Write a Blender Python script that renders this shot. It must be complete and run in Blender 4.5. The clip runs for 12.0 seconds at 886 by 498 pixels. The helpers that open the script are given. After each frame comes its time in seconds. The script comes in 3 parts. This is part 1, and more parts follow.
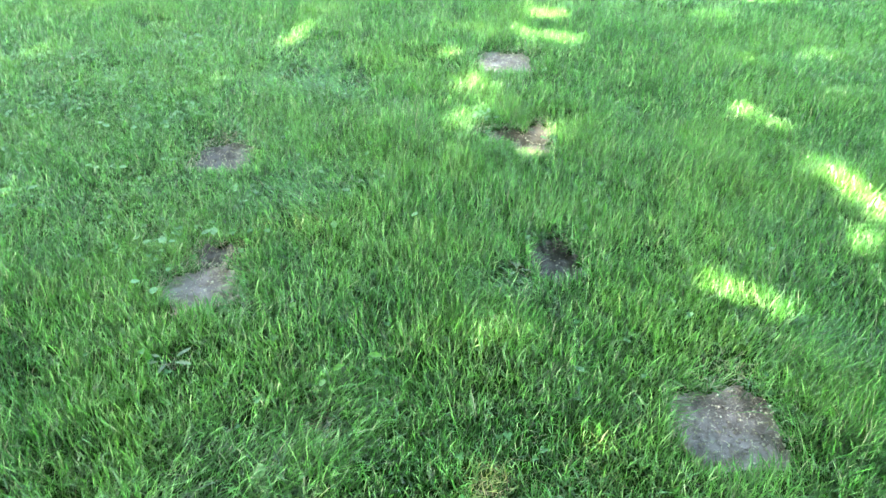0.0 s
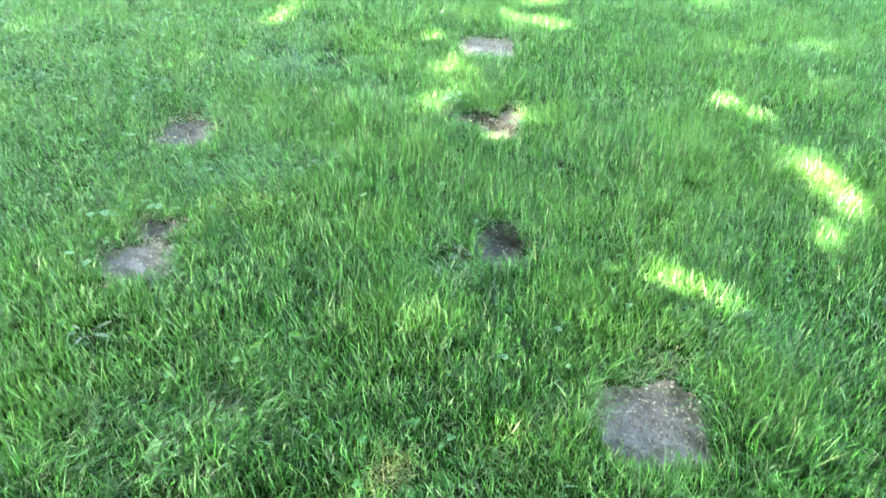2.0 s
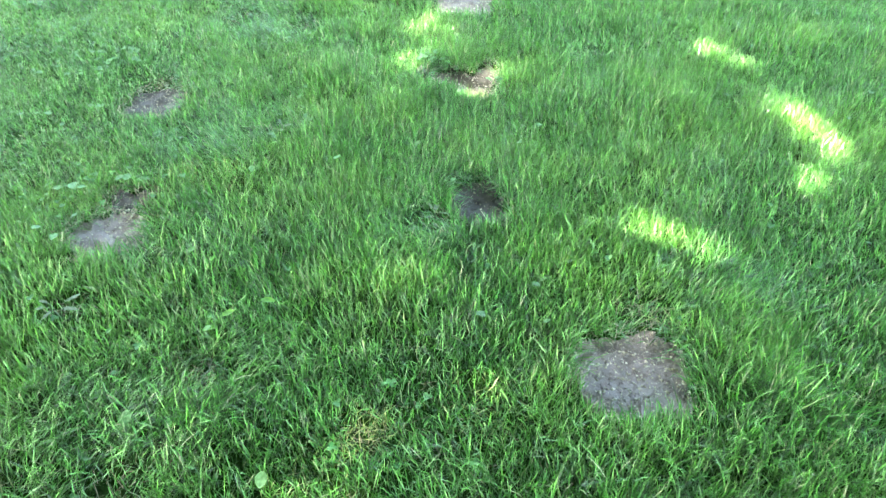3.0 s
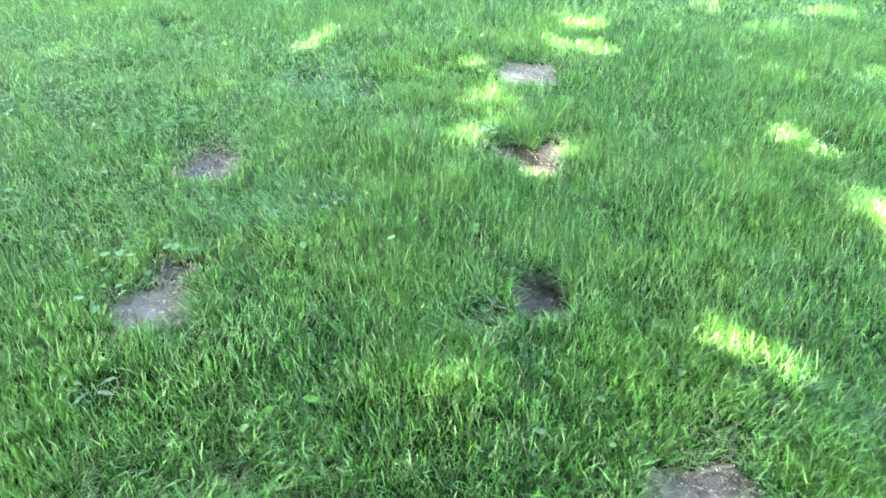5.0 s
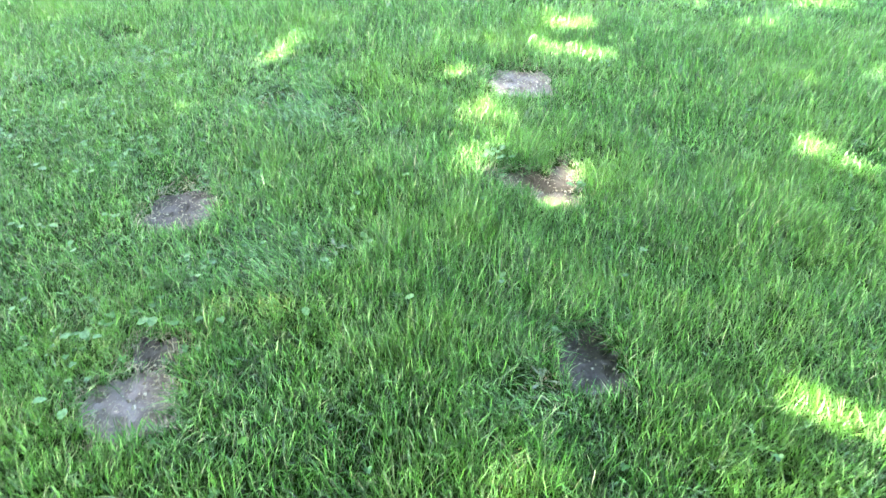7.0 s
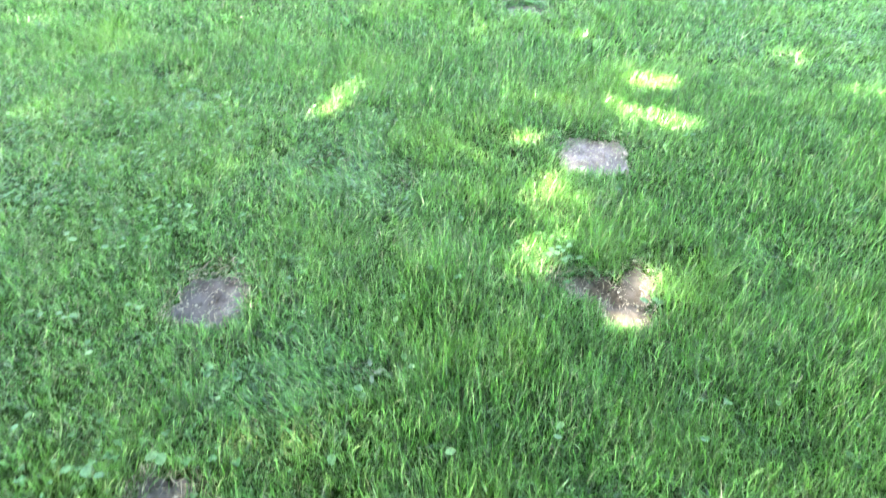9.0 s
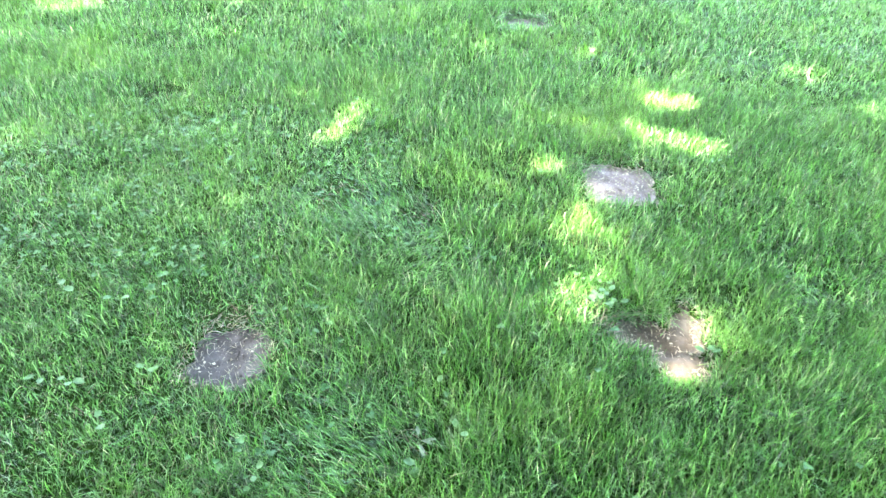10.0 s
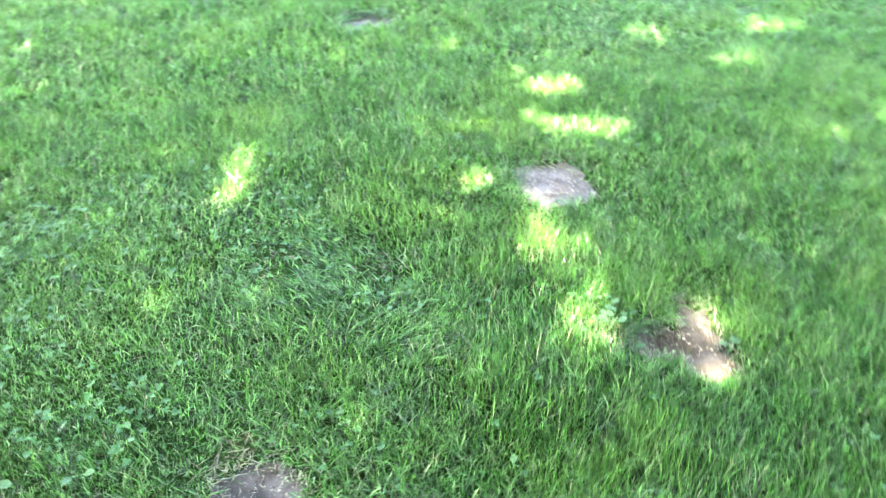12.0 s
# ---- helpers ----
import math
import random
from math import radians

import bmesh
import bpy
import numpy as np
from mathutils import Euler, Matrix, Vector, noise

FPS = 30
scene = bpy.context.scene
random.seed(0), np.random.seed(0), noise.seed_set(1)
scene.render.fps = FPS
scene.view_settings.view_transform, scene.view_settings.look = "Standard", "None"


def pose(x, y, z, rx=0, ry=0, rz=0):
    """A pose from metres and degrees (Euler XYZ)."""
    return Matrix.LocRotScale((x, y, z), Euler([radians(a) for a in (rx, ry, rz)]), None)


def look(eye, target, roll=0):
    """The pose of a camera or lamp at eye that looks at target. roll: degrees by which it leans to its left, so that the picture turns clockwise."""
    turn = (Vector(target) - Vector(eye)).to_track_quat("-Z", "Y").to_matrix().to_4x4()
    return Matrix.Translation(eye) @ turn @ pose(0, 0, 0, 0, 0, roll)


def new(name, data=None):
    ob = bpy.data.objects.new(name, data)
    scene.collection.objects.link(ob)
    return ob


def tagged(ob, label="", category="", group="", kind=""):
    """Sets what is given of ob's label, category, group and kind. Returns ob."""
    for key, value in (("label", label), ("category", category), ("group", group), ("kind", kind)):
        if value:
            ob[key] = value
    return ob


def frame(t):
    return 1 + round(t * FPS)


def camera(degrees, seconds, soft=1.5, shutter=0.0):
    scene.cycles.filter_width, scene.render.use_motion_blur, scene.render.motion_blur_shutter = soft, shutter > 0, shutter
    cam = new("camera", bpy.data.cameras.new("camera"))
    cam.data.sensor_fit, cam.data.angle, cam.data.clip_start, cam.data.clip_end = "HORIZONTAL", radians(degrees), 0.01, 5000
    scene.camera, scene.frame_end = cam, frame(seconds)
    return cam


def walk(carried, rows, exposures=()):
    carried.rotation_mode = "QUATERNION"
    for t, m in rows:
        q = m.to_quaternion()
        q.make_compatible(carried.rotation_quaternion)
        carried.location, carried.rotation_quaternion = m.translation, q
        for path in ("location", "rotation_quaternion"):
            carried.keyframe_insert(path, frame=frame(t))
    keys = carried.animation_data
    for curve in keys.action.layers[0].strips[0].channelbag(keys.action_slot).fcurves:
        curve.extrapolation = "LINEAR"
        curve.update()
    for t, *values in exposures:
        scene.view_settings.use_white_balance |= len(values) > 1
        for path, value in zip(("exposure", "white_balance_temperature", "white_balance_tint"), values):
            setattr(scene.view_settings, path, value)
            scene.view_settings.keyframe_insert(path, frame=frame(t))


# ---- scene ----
cam = camera(62.4, 12.0, 1.4, 0.4)
PATH = [
    (0, (0.208, 0.156, 1.607), (0.105, 1.779, 0.443), 0.1),
    (0.2, (0.213, 0.136, 1.608), (0.144, 1.772, 0.46), 0.3),
    (0.5, (0.212, 0.077, 1.624), (0.254, 1.7, 0.456), 3.2),
    (0.7, (0.218, 0.063, 1.635), (0.2, 1.702, 0.49), 3.7),
    (0.8, (0.192, 0.063, 1.651), (0.159, 1.727, 0.542), 4.1),
    (1, (0.243, 0.103, 1.631), (0.178, 1.804, 0.582), 4.0),
    (1.2, (0.322, 0.15, 1.605), (0.252, 1.808, 0.489), 4.7),
    (1.5, (0.391, 0.189, 1.584), (0.263, 1.83, 0.448), 3.5),
    (1.8, (0.478, 0.206, 1.57), (0.297, 1.82, 0.404), 0.8),
    (2, (0.505, 0.215, 1.535), (0.329, 1.822, 0.357), 0.4),
    (2.5, (0.56, 0.211, 1.474), (0.446, 1.752, 0.204), 0.6),
    (2.7, (0.563, 0.222, 1.479), (0.439, 1.768, 0.217), -0.6),
    (4.3, (0.601, 0.353, 1.467), (0.349, 1.962, 0.305), -1.4),
    (4.5, (0.586, 0.391, 1.486), (0.318, 2.004, 0.335), -1.7),
    (5, (0.497, 0.448, 1.512), (0.213, 2.063, 0.366), -0.8),
    (5.5, (0.344, 0.506, 1.52), (0.132, 2.164, 0.421), -0.7),
    (6, (0.198, 0.585, 1.532), (0.085, 2.268, 0.457), 1.6),
    (6.5, (0.147, 0.663, 1.524), (0.055, 2.325, 0.415), 1.6),
    (7, (0.19, 0.831, 1.494), (0.058, 2.441, 0.314), -0.5),
    (7.2, (0.211, 0.885, 1.492), (0.056, 2.495, 0.315), -2.0),
    (8.8, (0.206, 1.266, 1.63), (-0.133, 2.814, 0.41), -1.1),
    (9, (0.148, 1.314, 1.647), (-0.137, 2.892, 0.452), -0.1),
    (9.5, (-0.027, 1.415, 1.677), (-0.242, 3.046, 0.539), 0.4),
    (10, (-0.141, 1.519, 1.656), (-0.323, 3.111, 0.46), 1.3),
    (10.5, (-0.171, 1.752, 1.656), (-0.402, 3.325, 0.442), -1.2),
    (11, (-0.208, 1.903, 1.65), (-0.471, 3.445, 0.404), -1.9),
    (11.5, (-0.409, 1.931, 1.663), (-0.413, 3.515, 0.441), 1.3),
    (12, (-0.781, 1.918, 1.716), (-0.4, 3.43, 0.463), 0.5),
]
EXPOSURES = [(0, 4.75, 7350, -9), (0.5, 4.80, 7350, -9), (1, 4.99, 7350, -7), (2, 4.89, 7350, -8), (2.5, 4.81, 7350, -8), (4.5, 4.89, 7150, -2),
             (5, 4.89, 7150, -2), (5.5, 4.99, 7150, 0), (6.5, 4.94, 7150, 1), (7, 4.89, 7150, 3), (9, 4.98, 7150, 5), (9.5, 5.13, 7150, 5), (10.5, 4.96, 7150, 6), (12, 4.96, 7150, 6)]
walk(cam, [(t, look(eye, target, roll)) for t, eye, target, roll in PATH], EXPOSURES)

# ---- light: a summer sun through a tree's crown, clear sky ----
SUN_EL, SUN_AZ = radians(46.0), math.atan2(-0.80, -0.60)
TO_SUN = Vector((math.cos(SUN_EL) * math.cos(SUN_AZ), math.cos(SUN_EL) * math.sin(SUN_AZ), math.sin(SUN_EL)))
world = bpy.data.worlds.new("sky")
scene.world = world
world.use_nodes = True
wn = world.node_tree
sky = wn.nodes.new("ShaderNodeTexSky")
sky.sky_type, sky.sun_disc = "NISHITA", False
sky.sun_elevation, sky.sun_rotation = SUN_EL, math.pi / 2 - SUN_AZ
sky.dust_density, sky.air_density = 4.0, 1.0
back = wn.nodes["Background"]
back.inputs["Strength"].default_value = 0.15
wn.links.new(sky.outputs["Color"], back.inputs["Color"])
sun_data = bpy.data.lights.new("sun", "SUN")
sun_data.energy, sun_data.angle, sun_data.color = 4.2, radians(0.8), (1.0, 0.965, 0.93)
sun = new("sun", sun_data)
sun.matrix_world = look(TO_SUN * 40, (0, 0, 0))

rng = np.random.default_rng(7)


# ---- materials ----
def shader(name):
    m = bpy.data.materials.new(name)
    m.use_nodes = True
    return m, m.node_tree, m.node_tree.nodes["Principled BSDF"]


def node(nt, kind, **values):
    n = nt.nodes.new(kind)
    for key, value in values.items():
        n.inputs[key].default_value = value
    return n


def ramp(nt, source, stops):
    n = nt.nodes.new("ShaderNodeValToRGB")
    e = n.color_ramp.elements
    while len(e) < len(stops):
        e.new(0.5)
    for el, (at, c) in zip(e, stops):
        el.position, el.color = at, (*c, 1)
    nt.links.new(source, n.inputs["Fac"])
    return n.outputs["Color"]


def blend(nt, fac, a, b, mode="MIX"):
    n = nt.nodes.new("ShaderNodeMix")
    n.data_type, n.blend_type = "RGBA", mode
    for sock, value in ((n.inputs[0], fac), (n.inputs[6], a), (n.inputs[7], b)):
        if isinstance(value, bpy.types.NodeSocket):
            nt.links.new(value, sock)
        elif isinstance(value, tuple):
            sock.default_value = (*value, 1)
        else:
            sock.default_value = value
    return n.outputs[2]


def noise_at(nt, scale, detail=2.0):
    g = nt.nodes.new("ShaderNodeNewGeometry")
    n = node(nt, "ShaderNodeTexNoise", Scale=scale, Detail=detail)
    nt.links.new(g.outputs["Position"], n.inputs["Vector"])
    return n.outputs["Fac"]


def bump(nt, bsdf, height, strength, distance):
    b = node(nt, "ShaderNodeBump", Strength=strength, Distance=distance)
    nt.links.new(height, b.inputs["Height"])
    nt.links.new(b.outputs["Normal"], bsdf.inputs["Normal"])


def leafy(name, stops, yellow, through_light=0.3, rough=0.42, patch=1.6, spec=0.5):
    """Thin green growth: each blade or leaf has its own green, whole patches turn yellower, light comes through it."""
    m, nt, bsdf = shader(name)
    g = nt.nodes.new("ShaderNodeNewGeometry")
    c = ramp(nt, g.outputs["Random Per Island"], stops)
    where = ramp(nt, noise_at(nt, patch, 3.0), [(0.45, (0, 0, 0)), (0.72, (1, 1, 1))])
    c = blend(nt, where, c, blend(nt, 0.55, c, yellow))
    tufts = ramp(nt, noise_at(nt, patch * 4.5, 2.0), [(0.30, (0.68, 0.76, 0.76)), (0.50, (1, 1, 1)), (0.72, (1.0, 1.0, 0.85))])
    c = blend(nt, 1.0, c, tufts, "MULTIPLY")
    # small-scale mottle that paints dark gaps and bright blades into the colour
    fine = ramp(nt, noise_at(nt, patch * 22, 1.0), [(0.30, (0.56, 0.60, 0.58)), (0.50, (0.97, 0.97, 0.97)), (0.68, (1.28, 1.24, 1.28))])
    c = blend(nt, 1.0, c, fine, "MULTIPLY")
    nt.links.new(c, bsdf.inputs["Base Color"])
    bsdf.inputs["Roughness"].default_value = rough
    bsdf.inputs["Specular IOR Level"].default_value = spec
    tr = nt.nodes.new("ShaderNodeBsdfTranslucent")
    nt.links.new(blend(nt, 0.6, c, (0.138, 0.310, 0.085)), tr.inputs["Color"])
    mix = nt.nodes.new("ShaderNodeMixShader")
    mix.inputs[0].default_value = through_light
    nt.links.new(bsdf.outputs[0], mix.inputs[1])
    nt.links.new(tr.outputs[0], mix.inputs[2])
    nt.links.new(mix.outputs[0], nt.nodes["Material Output"].inputs["Surface"])
    return m


# darkest and palest blades also put gap shade and sheen into colour
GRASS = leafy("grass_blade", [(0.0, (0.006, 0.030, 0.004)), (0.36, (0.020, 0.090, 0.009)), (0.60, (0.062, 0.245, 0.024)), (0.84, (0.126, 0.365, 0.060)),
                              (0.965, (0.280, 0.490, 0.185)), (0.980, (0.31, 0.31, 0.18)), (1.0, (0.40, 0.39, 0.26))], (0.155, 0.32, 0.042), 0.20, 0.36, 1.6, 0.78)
DRY_SUNLIT_GRASS = leafy("dry_sunlit_grass_blade", [(0.0, (0.13, 0.20, 0.045)), (0.5, (0.21, 0.26, 0.085)), (1.0, (0.34, 0.34, 0.17))], (0.24, 0.26, 0.10), 0.2, 0.55, 4.0, 0.4)
CLOVER = leafy("clover_leaf", [(0.0, (0.04, 0.13, 0.036)), (0.6, (0.065, 0.175, 0.055)), (1.0, (0.12, 0.235, 0.095))], (0.12, 0.24, 0.08), 0.25, 0.55, 3.0, 0.4)
WEED = leafy("weed_leaf", [(0.0, (0.09, 0.20, 0.085)), (1.0, (0.15, 0.27, 0.13))], (0.13, 0.23, 0.09), 0.25, 0.6, 5.0, 0.3)
LIME = leafy("lime_weed_leaf", [(0.0, (0.075, 0.20, 0.025)), (1.0, (0.10, 0.24, 0.03))], (0.14, 0.26, 0.03), 0.3, 0.5, 5.0, 0.35)
GREY = leafy("silvery_weed_leaf", [(0.0, (0.08, 0.125, 0.075)), (1.0, (0.13, 0.17, 0.115))], (0.16, 0.19, 0.11), 0.15, 0.65, 5.0, 0.3)
CROWN = leafy("maple_leaf", [(0.0, (0.035, 0.085, 0.018)), (1.0, (0.075, 0.150, 0.030))], (0.09, 0.15, 0.03), 0.25, 0.45, 0.6)


def straw_material(name, a, b, c):
    m, nt, bsdf = shader(name)
    g = nt.nodes.new("ShaderNodeNewGeometry")
    col = ramp(nt, g.outputs["Random Per Island"], [(0.0, a), (0.6, b), (1.0, c)])
    col = blend(nt, noise_at(nt, 60.0), col, blend(nt, 0.4, col, (0.15, 0.11, 0.07)))
    nt.links.new(col, bsdf.inputs["Base Color"])
    bsdf.inputs["Roughness"].default_value = 0.7
    return m


THATCH = straw_material("dead_thatch", (0.12, 0.095, 0.060), (0.21, 0.175, 0.11), (0.34, 0.30, 0.20))
STRAW = straw_material("bleached_straw", (0.30, 0.26, 0.19), (0.45, 0.40, 0.31), (0.62, 0.58, 0.48))


def soil_material(name, dark, mid, pale, speck):
    m, nt, bsdf = shader(name)
    c = ramp(nt, noise_at(nt, 14.0, 6.0), [(0.3, dark), (0.52, mid), (0.72, pale)])
    g = nt.nodes.new("ShaderNodeNewGeometry")
    v = node(nt, "ShaderNodeTexVoronoi", Scale=190.0)
    nt.links.new(g.outputs["Position"], v.inputs["Vector"])
    dots = ramp(nt, v.outputs["Distance"], [(0.16, (1, 1, 1)), (0.26, (0, 0, 0))])
    some = ramp(nt, v.outputs["Color"], [(0.68, (0, 0, 0)), (0.74, (1, 1, 1))])
    c = blend(nt, blend(nt, 1.0, dots, some, "MULTIPLY"), c, speck)
    c = blend(nt, noise_at(nt, 240.0, 2.0), c, blend(nt, 0.35, c, dark))
    nt.links.new(c, bsdf.inputs["Base Color"])
    bsdf.inputs["Roughness"].default_value = 0.92
    bsdf.inputs["Specular IOR Level"].default_value = 0.2
    bump(nt, bsdf, noise_at(nt, 160.0, 5.0), 0.7, 0.006)
    return m


SOIL = soil_material("dry_grey_soil", (0.172, 0.141, 0.137), (0.268, 0.224, 0.216), (0.360, 0.308, 0.298), (0.58, 0.53, 0.46))
SOIL_TAN = soil_material("dry_tan_soil", (0.055, 0.045, 0.037), (0.105, 0.088, 0.073), (0.175, 0.148, 0.122), (0.36, 0.31, 0.25))
SOIL_DARK = soil_material("dark_grey_soil", (0.070, 0.061, 0.058), (0.120, 0.105, 0.101), (0.182, 0.162, 0.154), (0.38, 0.34, 0.31))

GROUND, nt, bsdf = shader("turf_ground")
c = ramp(nt, noise_at(nt, 35.0, 5.0), [(0.35, (0.016, 0.030, 0.008)), (0.55, (0.026, 0.054, 0.012)), (0.75, (0.050, 0.068, 0.022))])
c = blend(nt, ramp(nt, noise_at(nt, 0.7, 3.0), [(0.4, (0, 0, 0)), (0.7, (1, 1, 1))]), c, blend(nt, 0.5, c, (0.026, 0.072, 0.012)))
nt.links.new(c, bsdf.inputs["Base Color"])
bsdf.inputs["Roughness"].default_value = 0.95
bsdf.inputs["Specular IOR Level"].default_value = 0.05
bump(nt, bsdf, noise_at(nt, 90.0, 4.0), 0.8, 0.02)

BARK, nt, bsdf = shader("maple_bark")
c = ramp(nt, noise_at(nt, 9.0, 6.0), [(0.3, (0.07, 0.055, 0.042)), (0.7, (0.19, 0.155, 0.12))])
nt.links.new(c, bsdf.inputs["Base Color"])
bsdf.inputs["Roughness"].default_value = 0.9
bump(nt, bsdf, noise_at(nt, 22.0, 5.0), 0.9, 0.03)


# ---- shared arithmetic and mesh making ----
LATTICE = rng.random((256, 256))


def field(x, y, size, seed):
    """Smooth random field, 0 to 1, with lumps of that many metres."""
    u, v = np.asarray(x) / size + 37.3 * seed + 1000, np.asarray(y) / size + 11.7 * seed + 1000
    i, j = np.floor(u).astype(int), np.floor(v).astype(int)
    a, b = u - i, v - j
    a, b = a * a * (3 - 2 * a), b * b * (3 - 2 * b)
    at = lambda p, q: LATTICE[p % 256, q % 256]
    return (at(i, j) * (1 - a) + at(i + 1, j) * a) * (1 - b) + (at(i, j + 1) * (1 - a) + at(i + 1, j + 1) * a) * b


def mesh_from(name, verts, faces, material, smooth=True):
    """A mesh from an array of corners and arrays of faces (each array: faces of one number of corners)."""
    me = bpy.data.meshes.new(name)
    loops = np.concatenate([f.ravel() for f in faces]).astype(np.int32)
    sizes = np.concatenate([np.full(len(f), f.shape[1]) for f in faces])
    starts = np.concatenate([[0], np.cumsum(sizes)[:-1]]).astype(np.int32)
    me.vertices.add(len(verts))
    me.vertices.foreach_set("co", np.asarray(verts, np.float32).ravel())
    me.loops.add(len(loops))
    me.loops.foreach_set("vertex_index", loops)
    me.polygons.add(len(sizes))
    me.polygons.foreach_set("loop_start", starts)
    me.update(calc_edges=True)
    if smooth:
        me.shade_smooth()
    me.materials.append(material)
    return me


def part(name, me, parent, label=""):
    ob = new(name, me)
    ob.parent = parent
    return tagged(ob, label) if label else ob


# ---- the bare patches in the turf: place, half width, half depth, turn, sinking of the ground, squareness, raggedness ----
PATCHES = {
    "square": (0.930, 1.588, 0.150, 0.146, 3, 0.014, 4.0, 0.20),
    "ragged": (-0.768, 2.105, 0.126, 0.125, 32, 0.012, 2.4, 0.42),
    "spot": (-0.780, 2.300, 0.062, 0.066, 20, 0.014, 2.0, 0.5),
    "hole": (0.478, 2.362, 0.090, 0.140, 16, 0.027, 2.6, 0.26),
    "littered": (-0.982, 3.065, 0.122, 0.128, 2, 0.011, 3.4, 0.24),
    "hollow": (0.345, 3.352, 0.145, 0.085, -14, 0.022, 2.0, 0.42),
    "slab_like": (0.308, 4.322, 0.150, 0.160, 3, 0.014, 4.0, 0.18),
    "far": (-0.190, 6.262, 0.160, 0.130, 0, 0.020, 2.8, 0.3),
}
# further lobes of a patch with a broken outline: place, half width, half depth, turn
LOBES = {"hollow": ((0.468, 3.425, 0.064, 0.092, -8), (0.435, 3.240, 0.095, 0.082, 0), (0.430, 3.340, 0.080, 0.090, 0))}


# worn places where the grass is thin and short: x, y, radius
THIN = [(-0.70, 1.73, 0.085), (-0.34, 2.80, 0.06), (0.33, 2.22, 0.07), (0.98, 1.83, 0.07), (-0.22, 1.50, 0.05), (-2.0, 4.83, 0.13), (-1.02, 3.24, 0.07),
        (-0.50, 3.90, 0.10), (-0.86, 4.02, 0.12), (-0.72, 2.33, 0.05), (0.24, 1.33, 0.06), (-0.30, 1.13, 0.08)]


# lush tufts where it stands taller: x, y, radius
TALL = [(0.36, 3.56, 0.10), (0.30, 3.47, 0.07), (-0.27, 3.36, 0.22), (-0.95, 1.45, 0.25), (0.70, 2.05, 0.18), (1.15, 3.05, 0.25), (-0.45, 1.25, 0.2), (1.3, 1.5, 0.22),
        (0.10, 2.9, 0.25), (0.46, 2.56, 0.08), (-0.19, 6.45, 0.15)]


# mats of grass that lie over to one side: x, y, radius, the way they lie in degrees
LAID = [(-0.42, 1.32, 0.26, 22), (-0.15, 1.55, 0.16, 15), (-0.46, 3.62, 0.20, -12), (0.98, 3.64, 0.14, 205), (0.32, 2.20, 0.13, 190),
        (1.28, 1.97, 0.12, 20), (-0.72, 3.95, 0.28, 170), (1.05, 1.85, 0.14, 35), (-0.62, 2.05, 0.12, 10), (-0.55, 2.75, 0.22, 185)]


def inside(x, y, p, smooth=1.0):
    """How far inside a bare patch a place lies: below 1 inside, with a ragged outline."""
    power, edge = p[6:]
    r = None
    for px, py, rx, ry, turn in [p[:5]] + [q for key, more in LOBES.items() if PATCHES[key] is p for q in more]:
        c, s = math.cos(radians(turn)), math.sin(radians(turn))
        u, v = ((x - px) * c + (y - py) * s) / rx, (-(x - px) * s + (y - py) * c) / ry
        lobe = (np.abs(u) ** power + np.abs(v) ** power) ** (1 / power)
        r = lobe if r is None else np.minimum(r, lobe)
    edge *= smooth
    return r * (1 + edge * (field(x, y, 0.05, 3) - 0.5) + 0.7 * edge * (field(x, y, 0.02, 4) - 0.5))


def ground_z(x, y):
    x, y = np.asarray(x, float), np.asarray(y, float)
    near = np.exp(-((x / 9) ** 2 + ((y - 4) / 9) ** 2))
    z = near * (0.030 * (field(x, y, 0.9, 1) - 0.5) + 0.012 * (field(x, y, 0.23, 2) - 0.5))
    for p in PATCHES.values():
        r = inside(x, y, p, 0.7)
        z = z - p[5] * np.clip((1.03 - r) / 0.11, 0, 1)
    return z


def grid_faces(nx, ny):
    k = np.arange((nx - 1) * (ny - 1))
    i, j = k // (ny - 1), k % (ny - 1)
    a = i * ny + j
    return np.stack([a, a + ny, a + ny + 1, a + 1], 1)


def ground():
    far = np.array([9, 14, 24, 45, 90, 180, 350.0])
    xs = np.concatenate([-far[::-1], np.arange(-6.0, -1.6, 0.15), np.arange(-1.6, 1.7, 0.025), np.arange(1.7, 6.01, 0.15), far])
    ys = np.concatenate([-far[::-1], np.arange(-4.0, 1.2, 0.1), np.arange(1.2, 4.6, 0.025), np.arange(4.6, 6.0, 0.06), np.arange(6.0, 6.5, 0.03),
                         np.arange(6.5, 12.01, 0.1), far[1:] + 4])
    X, Y = np.meshgrid(xs, ys, indexing="ij")
    Z = ground_z(X, Y)
    for p in PATCHES.values():
        Z = Z - 0.025 * np.clip((1.0 - inside(X, Y, p, 0.7)) / 0.2, 0, 1)
    v = np.stack([X, Y, Z], -1).reshape(-1, 3)
    ob = new("ground", mesh_from("ground", v, [grid_faces(len(xs), len(ys))], GROUND))
    tagged(ob, "level brown and green turf ground under the lawn", "ground", kind="structure")


ground()


